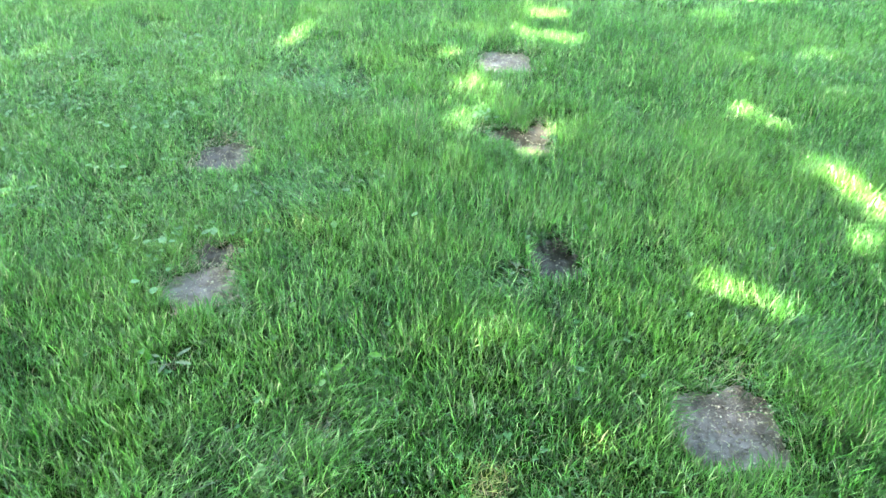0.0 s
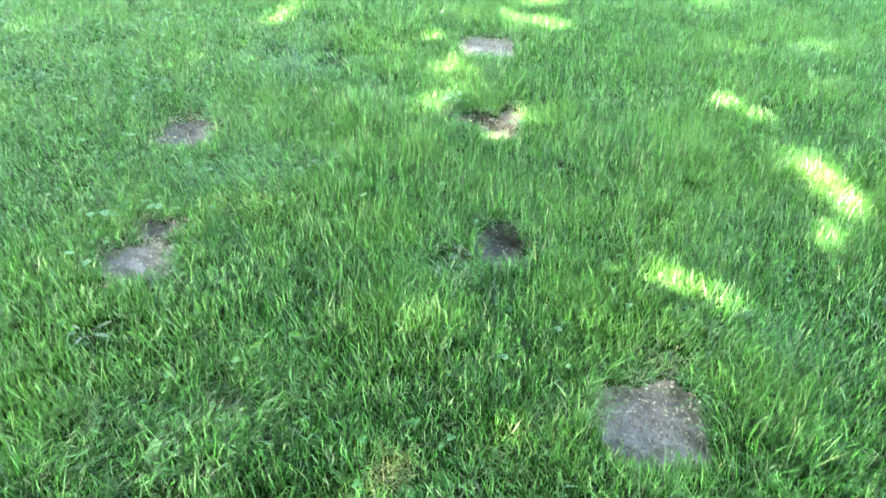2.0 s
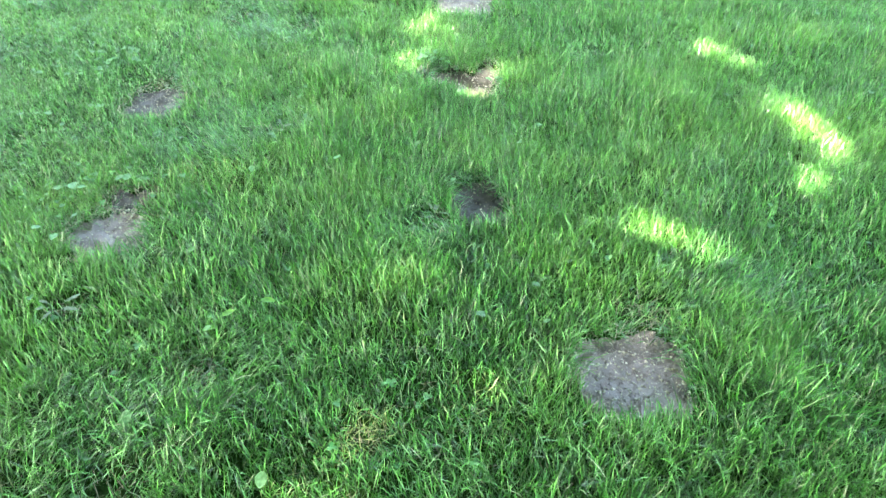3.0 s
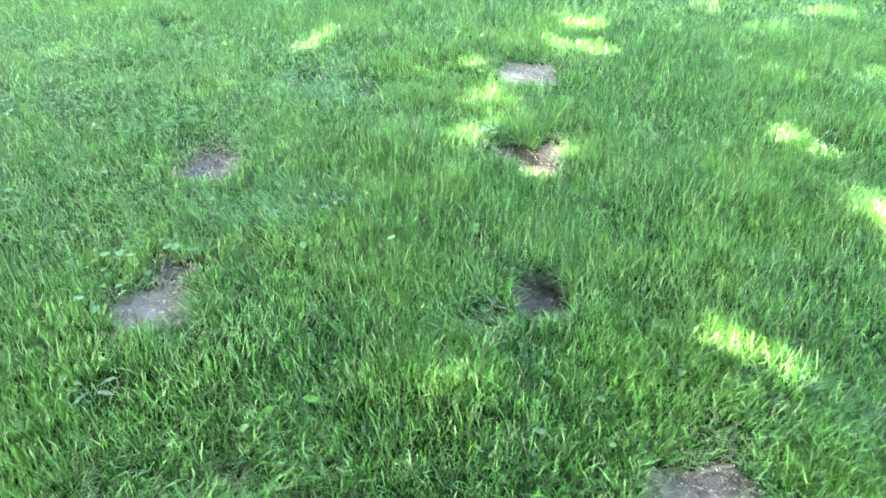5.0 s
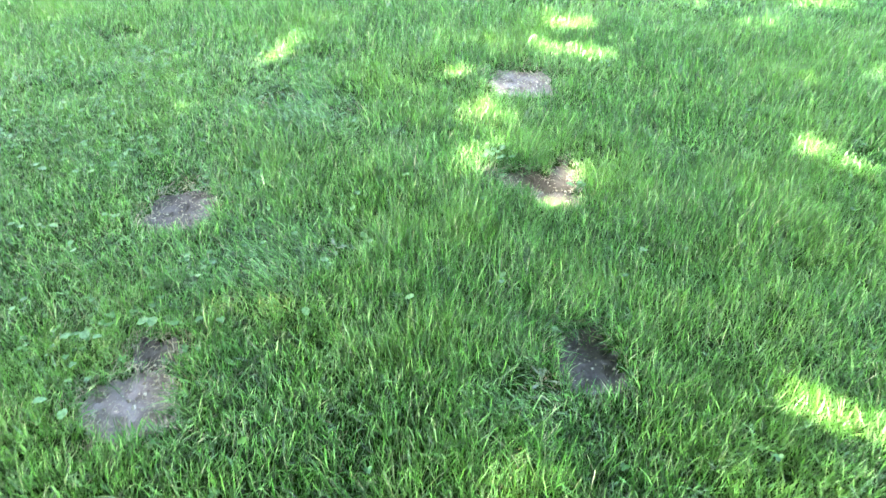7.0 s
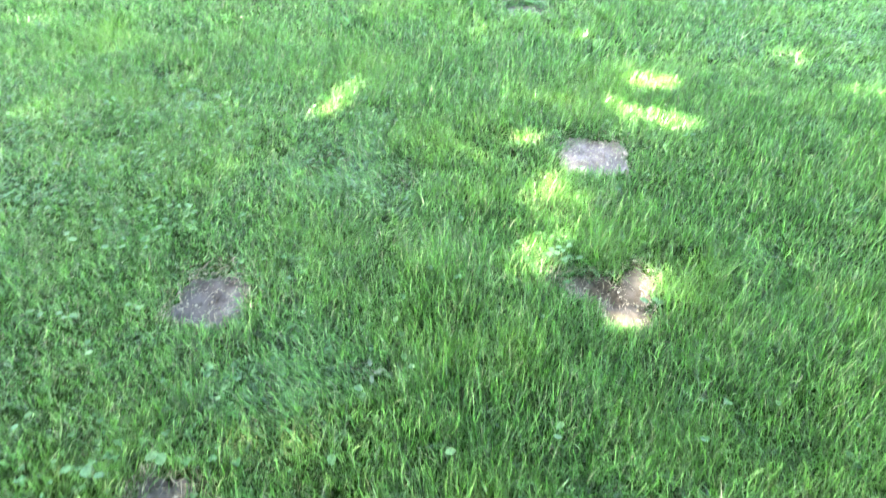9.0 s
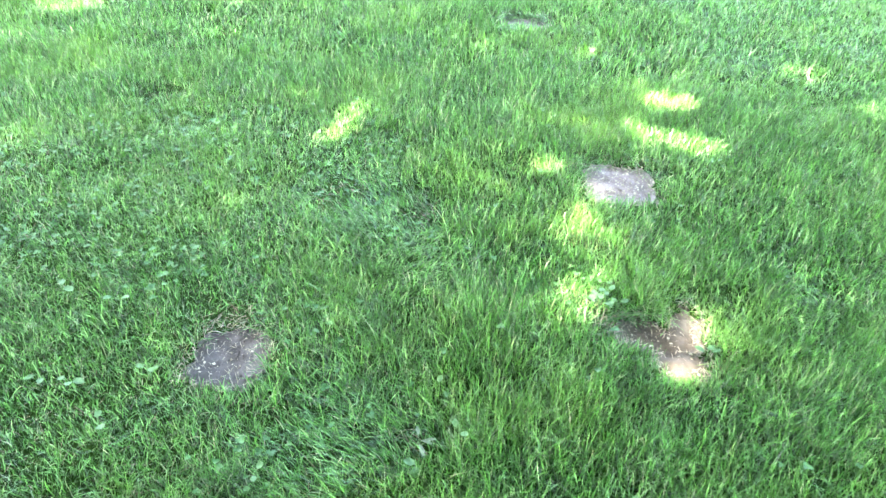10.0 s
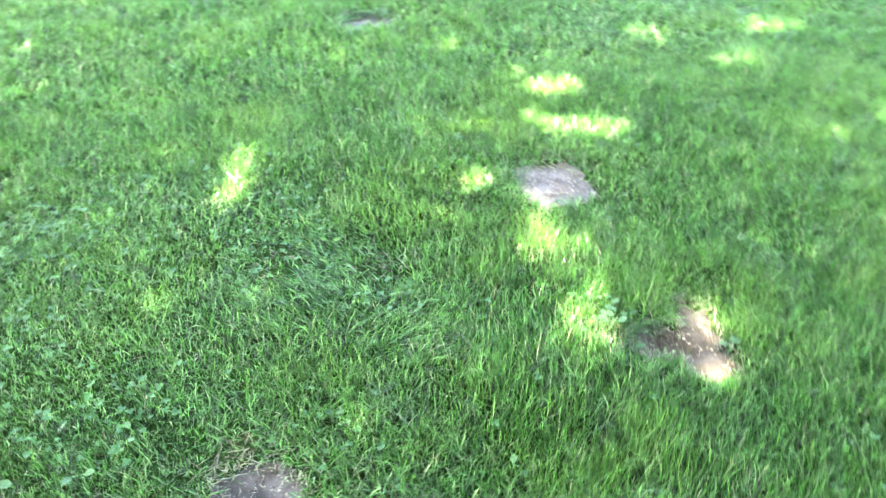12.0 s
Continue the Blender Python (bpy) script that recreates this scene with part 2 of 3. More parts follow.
# ---- grass ----
def blades(root, h, az, lean, bend, width, twist, rings):
    """Bent tapering blades of grass: corners and faces. rings: pairs of corners below the tip."""
    n = len(h)
    s = np.linspace(0, 1, rings + 1)
    out = np.stack([np.cos(az), np.sin(az), 0 * az], 1)
    side = np.stack([-np.sin(az + twist), np.cos(az + twist), 0.15 * np.sin(twist * 3)], 1)
    verts = np.empty((n, 2 * rings + 1, 3))
    for k, t in enumerate(s):
        run = h * (lean * t + bend * t * t)
        rise = h * (t - 0.38 * (lean + bend) ** 2 * t * t) * (1 - 0.12 * bend * t)
        mid = root + out * run[:, None]
        mid[:, 2] += rise
        if k < rings:
            half = 0.5 * width * (0.70 + 0.75 * t - 0.85 * t * t)
            verts[:, 2 * k], verts[:, 2 * k + 1] = mid - side * half[:, None], mid + side * half[:, None]
        else:
            verts[:, 2 * rings] = mid
    base = (np.arange(n) * (2 * rings + 1))[:, None]
    quads = np.concatenate([np.zeros((0, 4), int)] + [base + np.array([[2 * k, 2 * k + 1, 2 * k + 3, 2 * k + 2]]) for k in range(rings - 1)])
    tips = base + np.array([[2 * rings - 2, 2 * rings - 1, 2 * rings]])
    return verts.reshape(-1, 3), quads, tips


def sow(x0, x1, y0, y1, per_m2, tuft):
    """Random roots, most of them gathered in tufts."""
    n = int((x1 - x0) * (y1 - y0) * per_m2)
    centres = rng.uniform((x0, y0), (x1, y1), (n // 9 + 1, 2))
    pick = rng.integers(0, len(centres), n)
    r = centres[pick] + rng.normal(0, tuft, (n, 2))
    loose = rng.random(n) < 0.45
    r[loose] = rng.uniform((x0, y0), (x1, y1), (loose.sum(), 2))
    away = np.arctan2(r[:, 1] - centres[pick, 1], r[:, 0] - centres[pick, 0])
    return r[:, 0], r[:, 1], np.where(loose, rng.uniform(0, 2 * np.pi, n), away)


def weedy(x, y):
    """1 where the turf is short and full of clover, 0 where it is tall and pure."""
    a = np.clip((-0.15 - x + 0.9 * (field(x, y, 0.8, 8) - 0.5)) / 0.5, 0, 1)
    b = np.clip((y - 2.0 + 0.8 * (field(x, y, 0.6, 9) - 0.5)) / 0.5, 0, 1) * np.clip((5.0 - y) / 0.8, 0, 1)
    right = np.clip((x - 0.6 + (field(x, y, 0.7, 10) - 0.5)) / 0.5, 0, 1) * np.clip((y - 5.2) / 0.6, 0, 1) * 0.7
    return np.maximum(a * b, right)


def grass_zone(x0, x1, y0, y1, per_m2, width, rings, dense, tuft=0.014):
    x, y, away = sow(x0, x1, y0, y1, per_m2, tuft)
    edge = np.minimum(np.minimum(x + 1.28 + 0.58 * (y - 1.2), 1.70 + 0.47 * (y - 1.2) - x), np.minimum(y - 0.85, 9.2 - y)) + rng.normal(0, 0.12, len(x))
    ok = edge > 0 if dense else (edge < 0) & (rng.random(len(x)) < 1.1 - np.hypot(x / 9, (y - 4) / 9.5) ** 4)
    ok &= rng.random(len(x)) < 0.66 + 0.68 * field(x, y, 0.33, 5)
    x, y, away = x[ok], y[ok], away[ok]
    ok = np.ones(len(x), bool)
    tall = np.ones(len(x))
    for p in PATCHES.values():
        r = inside(x, y, p)
        ok &= (r > 1.0) | (rng.random(len(x)) < 0.22 * np.clip((r - 0.78) / 0.22, 0, 1))
        ok &= (r > 1.3) | (rng.random(len(x)) < 0.80)
        front = np.where(y < p[1], 0.62, 0.85)      # lower on the camera's side, so the soil stays in view
        tall *= np.where(r < 1.5, front + (1 - front) * np.clip((r - 0.95) / 0.5, 0, 1), 1)
    for cx, cy, cr in TALL:
        tall *= 1 + 0.40 * np.exp(-((x - cx) ** 2 + (y - cy) ** 2) / cr ** 2)
    for cx, cy, cr in THIN:
        d = np.hypot(x - cx, y - cy) / cr * (1 + 0.5 * (field(x, y, 0.04, 14) - 0.5))
        ok &= (d > 1) | (rng.random(len(x)) < 0.40)
        tall *= np.where(d < 1, 0.66, 1)
    x, y, away, tall = x[ok], y[ok], away[ok], tall[ok]
    n = len(x)
    w = weedy(x, y)
    h = 0.053 * (0.50 + 0.55 * field(x, y, 0.24, 6) + 0.45 * field(x, y, 0.07, 18)) * (1 - 0.30 * w) * tall * rng.normal(1, 0.30, n).clip(0.35, 1.9)
    flow = 2 * np.pi * (field(x, y, 0.55, 7) + 0.6 * field(x, y, 0.16, 17)) + 0.6
    mixed = rng.random(n)
    az = np.where(mixed < 0.15, flow + rng.normal(0, 0.6, n), np.where(mixed < 0.40, away + rng.normal(0, 0.5, n), rng.uniform(0, 2 * np.pi, n)))
    lean = rng.gamma(1.8, 0.20, n).clip(0.02, 0.95) * (1 + 0.5 * w)
    bend = rng.gamma(1.5, 0.13, n).clip(0.0, 1.1)
    for cx, cy, cr, way in LAID:
        mat = rng.random(n) < 0.60 * np.exp(-(((x - cx) ** 2 + (y - cy) ** 2) / cr ** 2) ** 1.5)
        az = np.where(mat, radians(way) + rng.normal(0, 0.45, n), az)
        lean = np.where(mat, rng.uniform(0.45, 1.0, n), lean)
    for p in PATCHES.values():
        rim = (inside(x, y, p) < 1.45) & (rng.random(n) < 0.45)
        az = np.where(rim, np.arctan2(p[1] - y, p[0] - x) + rng.normal(0, 0.8, n), az)
        bend = np.where(rim & (y > p[1]), bend + 0.35, bend)
    root = np.stack([x, y, ground_z(x, y) - 0.004], 1)
    return blades(root, h, az, lean.clip(0, 1.1), bend, width * rng.uniform(0.65, 1.35, n), rng.normal(0, 0.7, n), rings)


def overhang(key, per_rim, start, end, h0):
    """Grass that leans over the back rim of a sunken patch. start, end: degrees round the patch."""
    p = PATCHES[key]
    a = np.radians(rng.uniform(start, end, per_rim))
    d = rng.uniform(0.92, 1.25, per_rim)
    c, s = math.cos(radians(p[4])), math.sin(radians(p[4]))
    u, v = p[2] * d * np.cos(a), p[3] * d * np.sin(a)
    x, y = p[0] + u * c - v * s, p[1] + u * s + v * c
    az = np.arctan2(p[1] - y, p[0] - x) + rng.normal(0, 0.55, per_rim)
    root = np.stack([x, y, ground_z(x, y) - 0.002], 1)
    h = h0 * rng.normal(1, 0.25, per_rim).clip(0.4, 1.7)
    return blades(root, h, az, rng.uniform(0.2, 0.8, per_rim), rng.uniform(0.2, 0.9, per_rim), 0.0028 * rng.uniform(0.7, 1.3, per_rim), rng.normal(0, 0.6, per_rim), 3)


def lawn():
    zones = [
        overhang("hole", 110, 55, 165, 0.048),
        overhang("hollow", 110, 95, 175, 0.048),
        overhang("far", 420, 15, 165, 0.065),
        overhang("littered", 50, 30, 160, 0.034),
        overhang("ragged", 120, 60, 190, 0.036),
        overhang("slab_like", 160, 20, 160, 0.034),
        grass_zone(-2.4, 2.3, 0.6, 2.2, 26000, 0.0028, 3, True),
        grass_zone(-3.2, 3.0, 2.2, 3.6, 25500, 0.0027, 2, True),
        grass_zone(-4.2, 4.0, 3.6, 5.4, 18000, 0.0034, 2, True),
        grass_zone(-6.2, 5.6, 5.4, 9.4, 8500, 0.0052, 2, True),
        grass_zone(-8.5, 8.5, -5.0, 12.5, 520, 0.0240, 1, False),
    ]
    verts, faces, at = [], [], 0
    for v, q, t in zones:
        verts.append(v)
        faces += [q + at, t + at]
        at += len(v)
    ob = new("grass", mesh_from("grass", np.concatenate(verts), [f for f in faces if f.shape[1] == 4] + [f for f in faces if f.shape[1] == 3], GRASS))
    tagged(ob, "lush uneven green lawn grass with upright bent blades", "grass", kind="stuff")


lawn()


def stems(name, label, x, y, z, length, width, material, rise=0.15):
    """Thin dry stems, lying at random."""
    n = len(x)
    az = rng.uniform(0, 2 * np.pi, n)
    v, q, t = blades(np.stack([x, y, z], 1), length, az, np.full(n, 0.9), rng.normal(0, 0.25, n), width * np.ones(n), rng.normal(0, 0.8, n), 3)
    v = v.reshape(n, 7, 3)
    v[:, :, 2] = z[:, None] + (v[:, :, 2] - z[:, None]) * rise + rng.uniform(0, 0.004, n)[:, None]
    return mesh_from(name, v.reshape(-1, 3), [q, t], material)


def thatch():
    n = 16000
    x, y = rng.uniform(-2.6, 2.6, n), rng.uniform(0.7, 6.4, n)
    ok = rng.random(n) < 0.25 + 0.8 * (field(x, y, 0.3, 5) < 0.42)
    for p in PATCHES.values():
        k = 150
        a, d = rng.uniform(0, 2 * np.pi, k), rng.uniform(0.95, 1.75, k)
        x, y = np.append(x, p[0] + p[2] * d * np.cos(a)), np.append(y, p[1] + p[3] * (0.15 + d * np.sin(a)))
        ok = np.append(ok, np.ones(k, bool))
    for cx, cy, cr in THIN:
        x, y, ok = np.append(x, rng.normal(cx, cr * 0.55, 32)), np.append(y, rng.normal(cy, cr * 0.55, 32)), np.append(ok, np.ones(32, bool))
    for p in PATCHES.values():
        ok &= inside(x, y, p) > 1.04
    x, y = x[ok], y[ok]
    me = stems("thatch", "", x, y, ground_z(x, y) + 0.004, rng.uniform(0.02, 0.07, len(x)), 0.0026, THATCH, 0.25)
    tagged(new("dead_grass_thatch", me), "matted brown dead grass stems between the live blades", "thatch", kind="stuff")


thatch()


# places where the turf is half dried out, plus sunlit spots paled by blade colour: x, y, radius
DRY_AND_SUNLIT = [(0.20, 1.32, 0.12), (0.27, 1.34, 0.06), (0.14, 1.10, 0.11), (0.24, 1.95, 0.09), (-0.66, 2.48, 0.13), (-0.46, 2.56, 0.10), (0.99, 1.82, 0.08), (-0.03, 4.42, 0.13),
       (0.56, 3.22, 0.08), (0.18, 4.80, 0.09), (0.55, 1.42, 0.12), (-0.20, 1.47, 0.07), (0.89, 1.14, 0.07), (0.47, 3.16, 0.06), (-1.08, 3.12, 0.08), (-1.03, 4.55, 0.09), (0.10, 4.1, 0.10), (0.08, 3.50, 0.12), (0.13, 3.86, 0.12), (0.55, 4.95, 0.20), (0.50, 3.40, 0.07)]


def dry_sunlit_grass():
    x, y = (np.concatenate([rng.normal(c[k], 0.55 * c[2], int(11000 * c[2] ** 2 + 40)) for c in DRY_AND_SUNLIT]) for k in (0, 1))
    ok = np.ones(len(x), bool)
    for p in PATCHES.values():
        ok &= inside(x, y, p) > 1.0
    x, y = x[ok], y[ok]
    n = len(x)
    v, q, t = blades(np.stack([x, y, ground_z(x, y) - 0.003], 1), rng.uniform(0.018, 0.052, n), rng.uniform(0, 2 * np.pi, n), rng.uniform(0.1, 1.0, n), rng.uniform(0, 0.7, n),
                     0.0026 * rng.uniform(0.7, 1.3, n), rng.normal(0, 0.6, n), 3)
    tagged(new("dry_sunlit_grass", mesh_from("dry_sunlit_grass", v, [q, t], DRY_SUNLIT_GRASS)), "straw-yellow half-dry grass blades in thin turf, also paling sunlit spots", "grass", kind="stuff")


dry_sunlit_grass()


# ---- clover and other broad leaves ----
def rounded_leaves(root, az, tilt, length, width, material, name):
    """Cupped oval leaves, each from its root outwards: 8 corners, 6 faces a leaf."""
    n = len(az)
    out = np.stack([np.cos(az) * np.cos(tilt), np.sin(az) * np.cos(tilt), np.sin(tilt)], 1)
    side = np.stack([-np.sin(az), np.cos(az), 0 * az], 1)
    up = np.cross(out, side)
    shape = np.array([(0, 0, 0), (0.28, 0.42, 0.10), (0.68, 0.5, 0.12), (1.0, 0.16, 0.02), (1.0, -0.16, 0.02), (0.68, -0.5, 0.12), (0.28, -0.42, 0.10), (0.55, 0, 0.0)])
    v = (root[:, None] + out[:, None] * (shape[:, 0] * length[:, None])[..., None] + side[:, None] * (shape[:, 1] * width[:, None])[..., None]
         + up[:, None] * (shape[:, 2] * width[:, None])[..., None])
    base = (np.arange(n) * 8)[:, None]
    tri = np.concatenate([base + np.array([[a, b, 7]]) for a, b in ((0, 1), (1, 2), (2, 3), (3, 4), (4, 5), (5, 6), (6, 0))])
    return mesh_from(name, v.reshape(-1, 3), [tri], material)


def clover():
    n = 26000
    x, y = rng.uniform(-3.4, 2.6, n), rng.uniform(0.9, 7.0, n)
    clump = field(x, y, 0.30, 12)
    ok = rng.random(n) < (0.05 + 0.75 * weedy(x, y)) * np.clip((clump - 0.25) / 0.6, 0, 1)
    ok |= (np.hypot((x - 0.13) / 0.10, (y - 3.52) / 0.13) < 1) & (rng.random(n) < 0.45)
    ok |= (np.hypot((x + 1.38) / 0.30, (y - 3.1) / 0.42) < 1) & (rng.random(n) < 0.30 * (clump > 0.4))
    ok &= ~((x > 0.3) & (y > 4.8) & (rng.random(n) < 0.85))
    for p in PATCHES.values():
        ok &= inside(x, y, p) > 1.05
    x, y = x[ok], y[ok]
    n = len(x)
    z = ground_z(x, y) + rng.uniform(0.022, 0.054, n)
    turn = rng.uniform(0, 2 * np.pi, n)
    az = np.concatenate([turn, turn + 2.1, turn + 4.2])
    root = np.tile(np.stack([x, y, z], 1), (3, 1))
    size = np.tile(rng.uniform(0.008, 0.0155, n), 3)
    me = rounded_leaves(root, az, rng.normal(0.15, 0.22, 3 * n), size, size * 0.95, CLOVER, "clover")
    tagged(new("clover", me), "low clover with small three-part leaves in the lawn", "clover", kind="stuff")


clover()


WEED_RNG = np.random.default_rng(5)


def weed(x, y, leaves, size, material, label, high=0.042, narrow=0.72, tilt=0.35):
    """A small broad-leaved weed: each leaf on a thin stalk."""
    z = float(ground_z(x, y))
    top = tagged(new("broadleaf_weed"), label, "weed", "weeds in the lawn")
    top.location = (x, y, z)
    spin = WEED_RNG.uniform(0, 6.3)
    for k in range(leaves):
        az = spin + k * 6.283 / leaves + WEED_RNG.normal(0, 0.7)
        reach = WEED_RNG.uniform(0.1, 0.6) * size * (leaves > 1) - 0.4 * size * (leaves == 1)
        tip = np.array([[math.cos(az) * reach, math.sin(az) * reach, (high + 0.008) * WEED_RNG.uniform(0.8, 1.2)]])
        long = 0.85 * size * WEED_RNG.uniform(0.75, 1.2)
        leaf = part("leaf", rounded_leaves(tip, np.array([az]), np.array([tilt * WEED_RNG.uniform(-0.3, 1.3)]), np.array([long]), np.array([long * narrow]), material, "leaf"), top)
        side = np.array([-math.sin(az), math.cos(az), 0]) * 0.0012
        end = tip[0]
        v = np.array([-side, side, end * 0.55 + side + (0, 0, 0.012), end * 0.55 - side + (0, 0, 0.012), end + side, end - side])
        part("stalk", mesh_from("stalk", v, [np.array([[0, 1, 2, 3], [3, 2, 4, 5]])], material), leaf)


PALE, BRIGHT, SILVER = "pale green round-leaved weed among the grass", "yellow-green pointed broad-leaved weed in the grass", "silvery grey wilted weed clump in the grass"
for wx, wy, count, size in ((-1.035, 2.305, 1, 0.048), (-0.967, 2.300, 1, 0.046), (-0.930, 2.300, 1, 0.036), (-0.830, 2.390, 1, 0.040), (-0.798, 2.380, 1, 0.042),
                            (-0.892, 2.153, 1, 0.036), (-0.964, 2.049, 1, 0.044), (-0.889, 2.014, 1, 0.044), (-0.050, 2.520, 1, 0.044), (-0.355, 2.450, 1, 0.036),
                            (-0.743, 2.620, 2, 0.034), (0.214, 2.656, 2, 0.030), (-1.230, 2.720, 2, 0.036), (-1.250, 2.435, 2, 0.036), (-0.323, 2.700, 2, 0.034)):
    weed(wx, wy, count, size, WEED, PALE)
for wx, wy, count, size in ((-0.240, 2.820, 2, 0.030), (-0.755, 2.580, 1, 0.030), (-0.330, 1.305, 1, 0.050), (0.053, 1.152, 1, 0.042), (-0.310, 3.000, 1, 0.034),
                            (-1.650, 3.260, 2, 0.040), (-1.434, 3.240, 2, 0.036), (-1.300, 3.340, 2, 0.034), (-1.190, 2.950, 3, 0.034), (-1.390, 2.870, 3, 0.036),
                            (-1.490, 2.875, 2, 0.034), (0.385, 2.440, 1, 0.034), (-0.600, 3.755, 2, 0.030), (-0.520, 3.660, 1, 0.036), (0.700, 1.720, 1, 0.030)):
    weed(wx, wy, count, size, WEED, PALE)
for wx, wy, count, size in ((0.180, 3.450, 5, 0.036), (0.200, 3.510, 4, 0.034), (0.235, 3.455, 3, 0.030), (0.505, 3.270, 3, 0.032)):
    weed(wx, wy, count, size, WEED, "pale green leafy weed on the edge of the soil hollow")
weed(-0.232, 1.665, 2, 0.055, LIME, BRIGHT, 0.046, 0.45, 0.4)
weed(-0.100, 1.743, 1, 0.050, LIME, BRIGHT, 0.046, 0.55, 0.5)
weed(-0.395, 1.945, 1, 0.042, LIME, BRIGHT, 0.055, 0.75)
weed(-0.667, 4.070, 2, 0.044, LIME, BRIGHT, 0.050, 0.6)
weed(-0.72, 1.70, 6, 0.050, GREY, SILVER, 0.034, 0.30, 0.2)
weed(-0.34, 2.79, 4, 0.050, GREY, SILVER, 0.030, 0.32, 0.2)
weed(0.34, 2.23, 5, 0.045, GREY, SILVER, 0.026, 0.25, 0.2)


# ---- bare patches of soil ----
def soil_patch(key, label, material, lumps, litter, straw, pale=0.12, fringe=110):
    p = PATCHES[key]
    px, py, rx, ry = p[:4]
    reach = max(rx, ry) * 1.55
    n = 72
    g = np.linspace(-reach, reach, n)
    X, Y = np.meshgrid(px + g, py + g, indexing="ij")
    r = inside(X, Y, p)
    Z = ground_z(X, Y) + 0.006 - 0.30 * np.clip(r - 0.97, 0, 0.25)
    Z += lumps * (field(X, Y, 0.045, 21) - 0.5) + 0.5 * lumps * (field(X, Y, 0.017, 22) - 0.5) + 0.25 * lumps * (field(X, Y, 0.008, 23) - 0.5)
    if key == "hollow":
        along = (X - 0.24) / 0.22
        trough = np.exp(-((Y - (3.372 - 0.062 * along)) / 0.026) ** 2) * np.clip(1.35 - along, 0, 1) * np.clip(along + 0.3, 0, 1)
        Z += -0.024 * trough + 0.014 * np.exp(-(((X - 0.43) / 0.06) ** 2 + ((Y - 3.235) / 0.04) ** 2)) + 0.010 * np.exp(-(((X - 0.47) / 0.05) ** 2 + ((Y - 3.46) / 0.07) ** 2))
    v = np.stack([X - px, Y - py, Z], -1).reshape(-1, 3)
    f = grid_faces(n, n)
    f = f[r.reshape(-1)[f].max(1) < 1.22]
    top = tagged(new("bare_soil_patch"), label, "soil", "bare patches in the lawn")
    top.location = (px, py, 0)
    used = np.unique(f)
    index = np.zeros(n * n, int)
    index[used] = np.arange(len(used))
    part("soil", mesh_from("soil", v[used], [index[f]], material), top)
    # loose crumbs of soil, and paler chips among them
    for name, m, most, mat in (("soil_grit", int(litter), 0.007, material), ("pale_grit", int(litter * pale), 0.006, STRAW)):
        cx, cy = rng.uniform(px - reach, px + reach, 4 * m), rng.uniform(py - reach, py + reach, 4 * m)
        ok = inside(cx, cy, p) < 1.0
        cx, cy = cx[ok][:m], cy[ok][:m]
        m = len(cx)
        shape = np.array([(1, 0, 0), (0, 1, 0), (-1, 0, 0), (0, -1, 0), (0, 0, 0.8), (0, 0, -0.6)], float)
        tri = np.array([(0, 1, 4), (1, 2, 4), (2, 3, 4), (3, 0, 4), (1, 0, 5), (2, 1, 5), (3, 2, 5), (0, 3, 5)])
        size = rng.gamma(2.0, 0.0011 if mat is material else 0.0016, m).clip(0.0008, most)
        v = shape[None] * size[:, None, None] * rng.uniform(0.5, 1.4, (m, 6, 1))
        a = rng.uniform(0, 6.3, m)
        v = np.stack([v[..., 0] * np.cos(a)[:, None] - v[..., 1] * np.sin(a)[:, None], v[..., 0] * np.sin(a)[:, None] + v[..., 1] * np.cos(a)[:, None], v[..., 2]], -1)
        v += np.stack([cx - px, cy - py, ground_z(cx, cy) + 0.007], -1)[:, None]
        faces = (np.arange(m) * 6)[:, None, None].repeat(8, 1).reshape(-1, 1) + np.tile(tri, (m, 1))
        part(name, mesh_from(name, v.reshape(-1, 3), [faces], mat, False), top)["kind"] = "stuff"
    # short bleached stubble round the rim
    m = int(fringe)
    cx, cy = rng.uniform(px - reach, px + reach, 10 * m), rng.uniform(py - reach, py + reach, 10 * m)
    r = inside(cx, cy, p)
    ok = (r > 0.80) & (r < 1.18)
    cx, cy = cx[ok][:m], cy[ok][:m]
    m = len(cx)
    v, q, t = blades(np.stack([cx - px, cy - py, ground_z(cx, cy)], 1), rng.uniform(0.012, 0.045, m), rng.uniform(0, 2 * np.pi, m), rng.uniform(0.1, 0.9, m),
                     rng.uniform(0, 0.8, m), 0.0022 * rng.uniform(0.7, 1.3, m), rng.normal(0, 0.6, m), 3)
    part("dry_stubble", mesh_from("dry_stubble", v, [q, t], STRAW), top)["kind"] = "stuff"
    # dry stems lying on the soil, thickest towards the rim
    m = int(straw)
    cx, cy = rng.uniform(px - reach, px + reach, 8 * m), rng.uniform(py - reach, py + reach, 8 * m)
    r = inside(cx, cy, p)
    ok = (r < 1.12) & (rng.random(len(r)) < 0.25 + 0.75 * np.clip(r - 0.3, 0, 1))
    for x, y in zip(cx[ok][:m], cy[ok][:m]):
        ob = part("dry_stem", STEMS[rng.integers(len(STEMS))], top)
        ob.matrix_basis = pose(x - px, y - py, float(ground_z(x, y)) + 0.009, rng.normal(0, 8), rng.normal(0, 8), rng.uniform(0, 360))


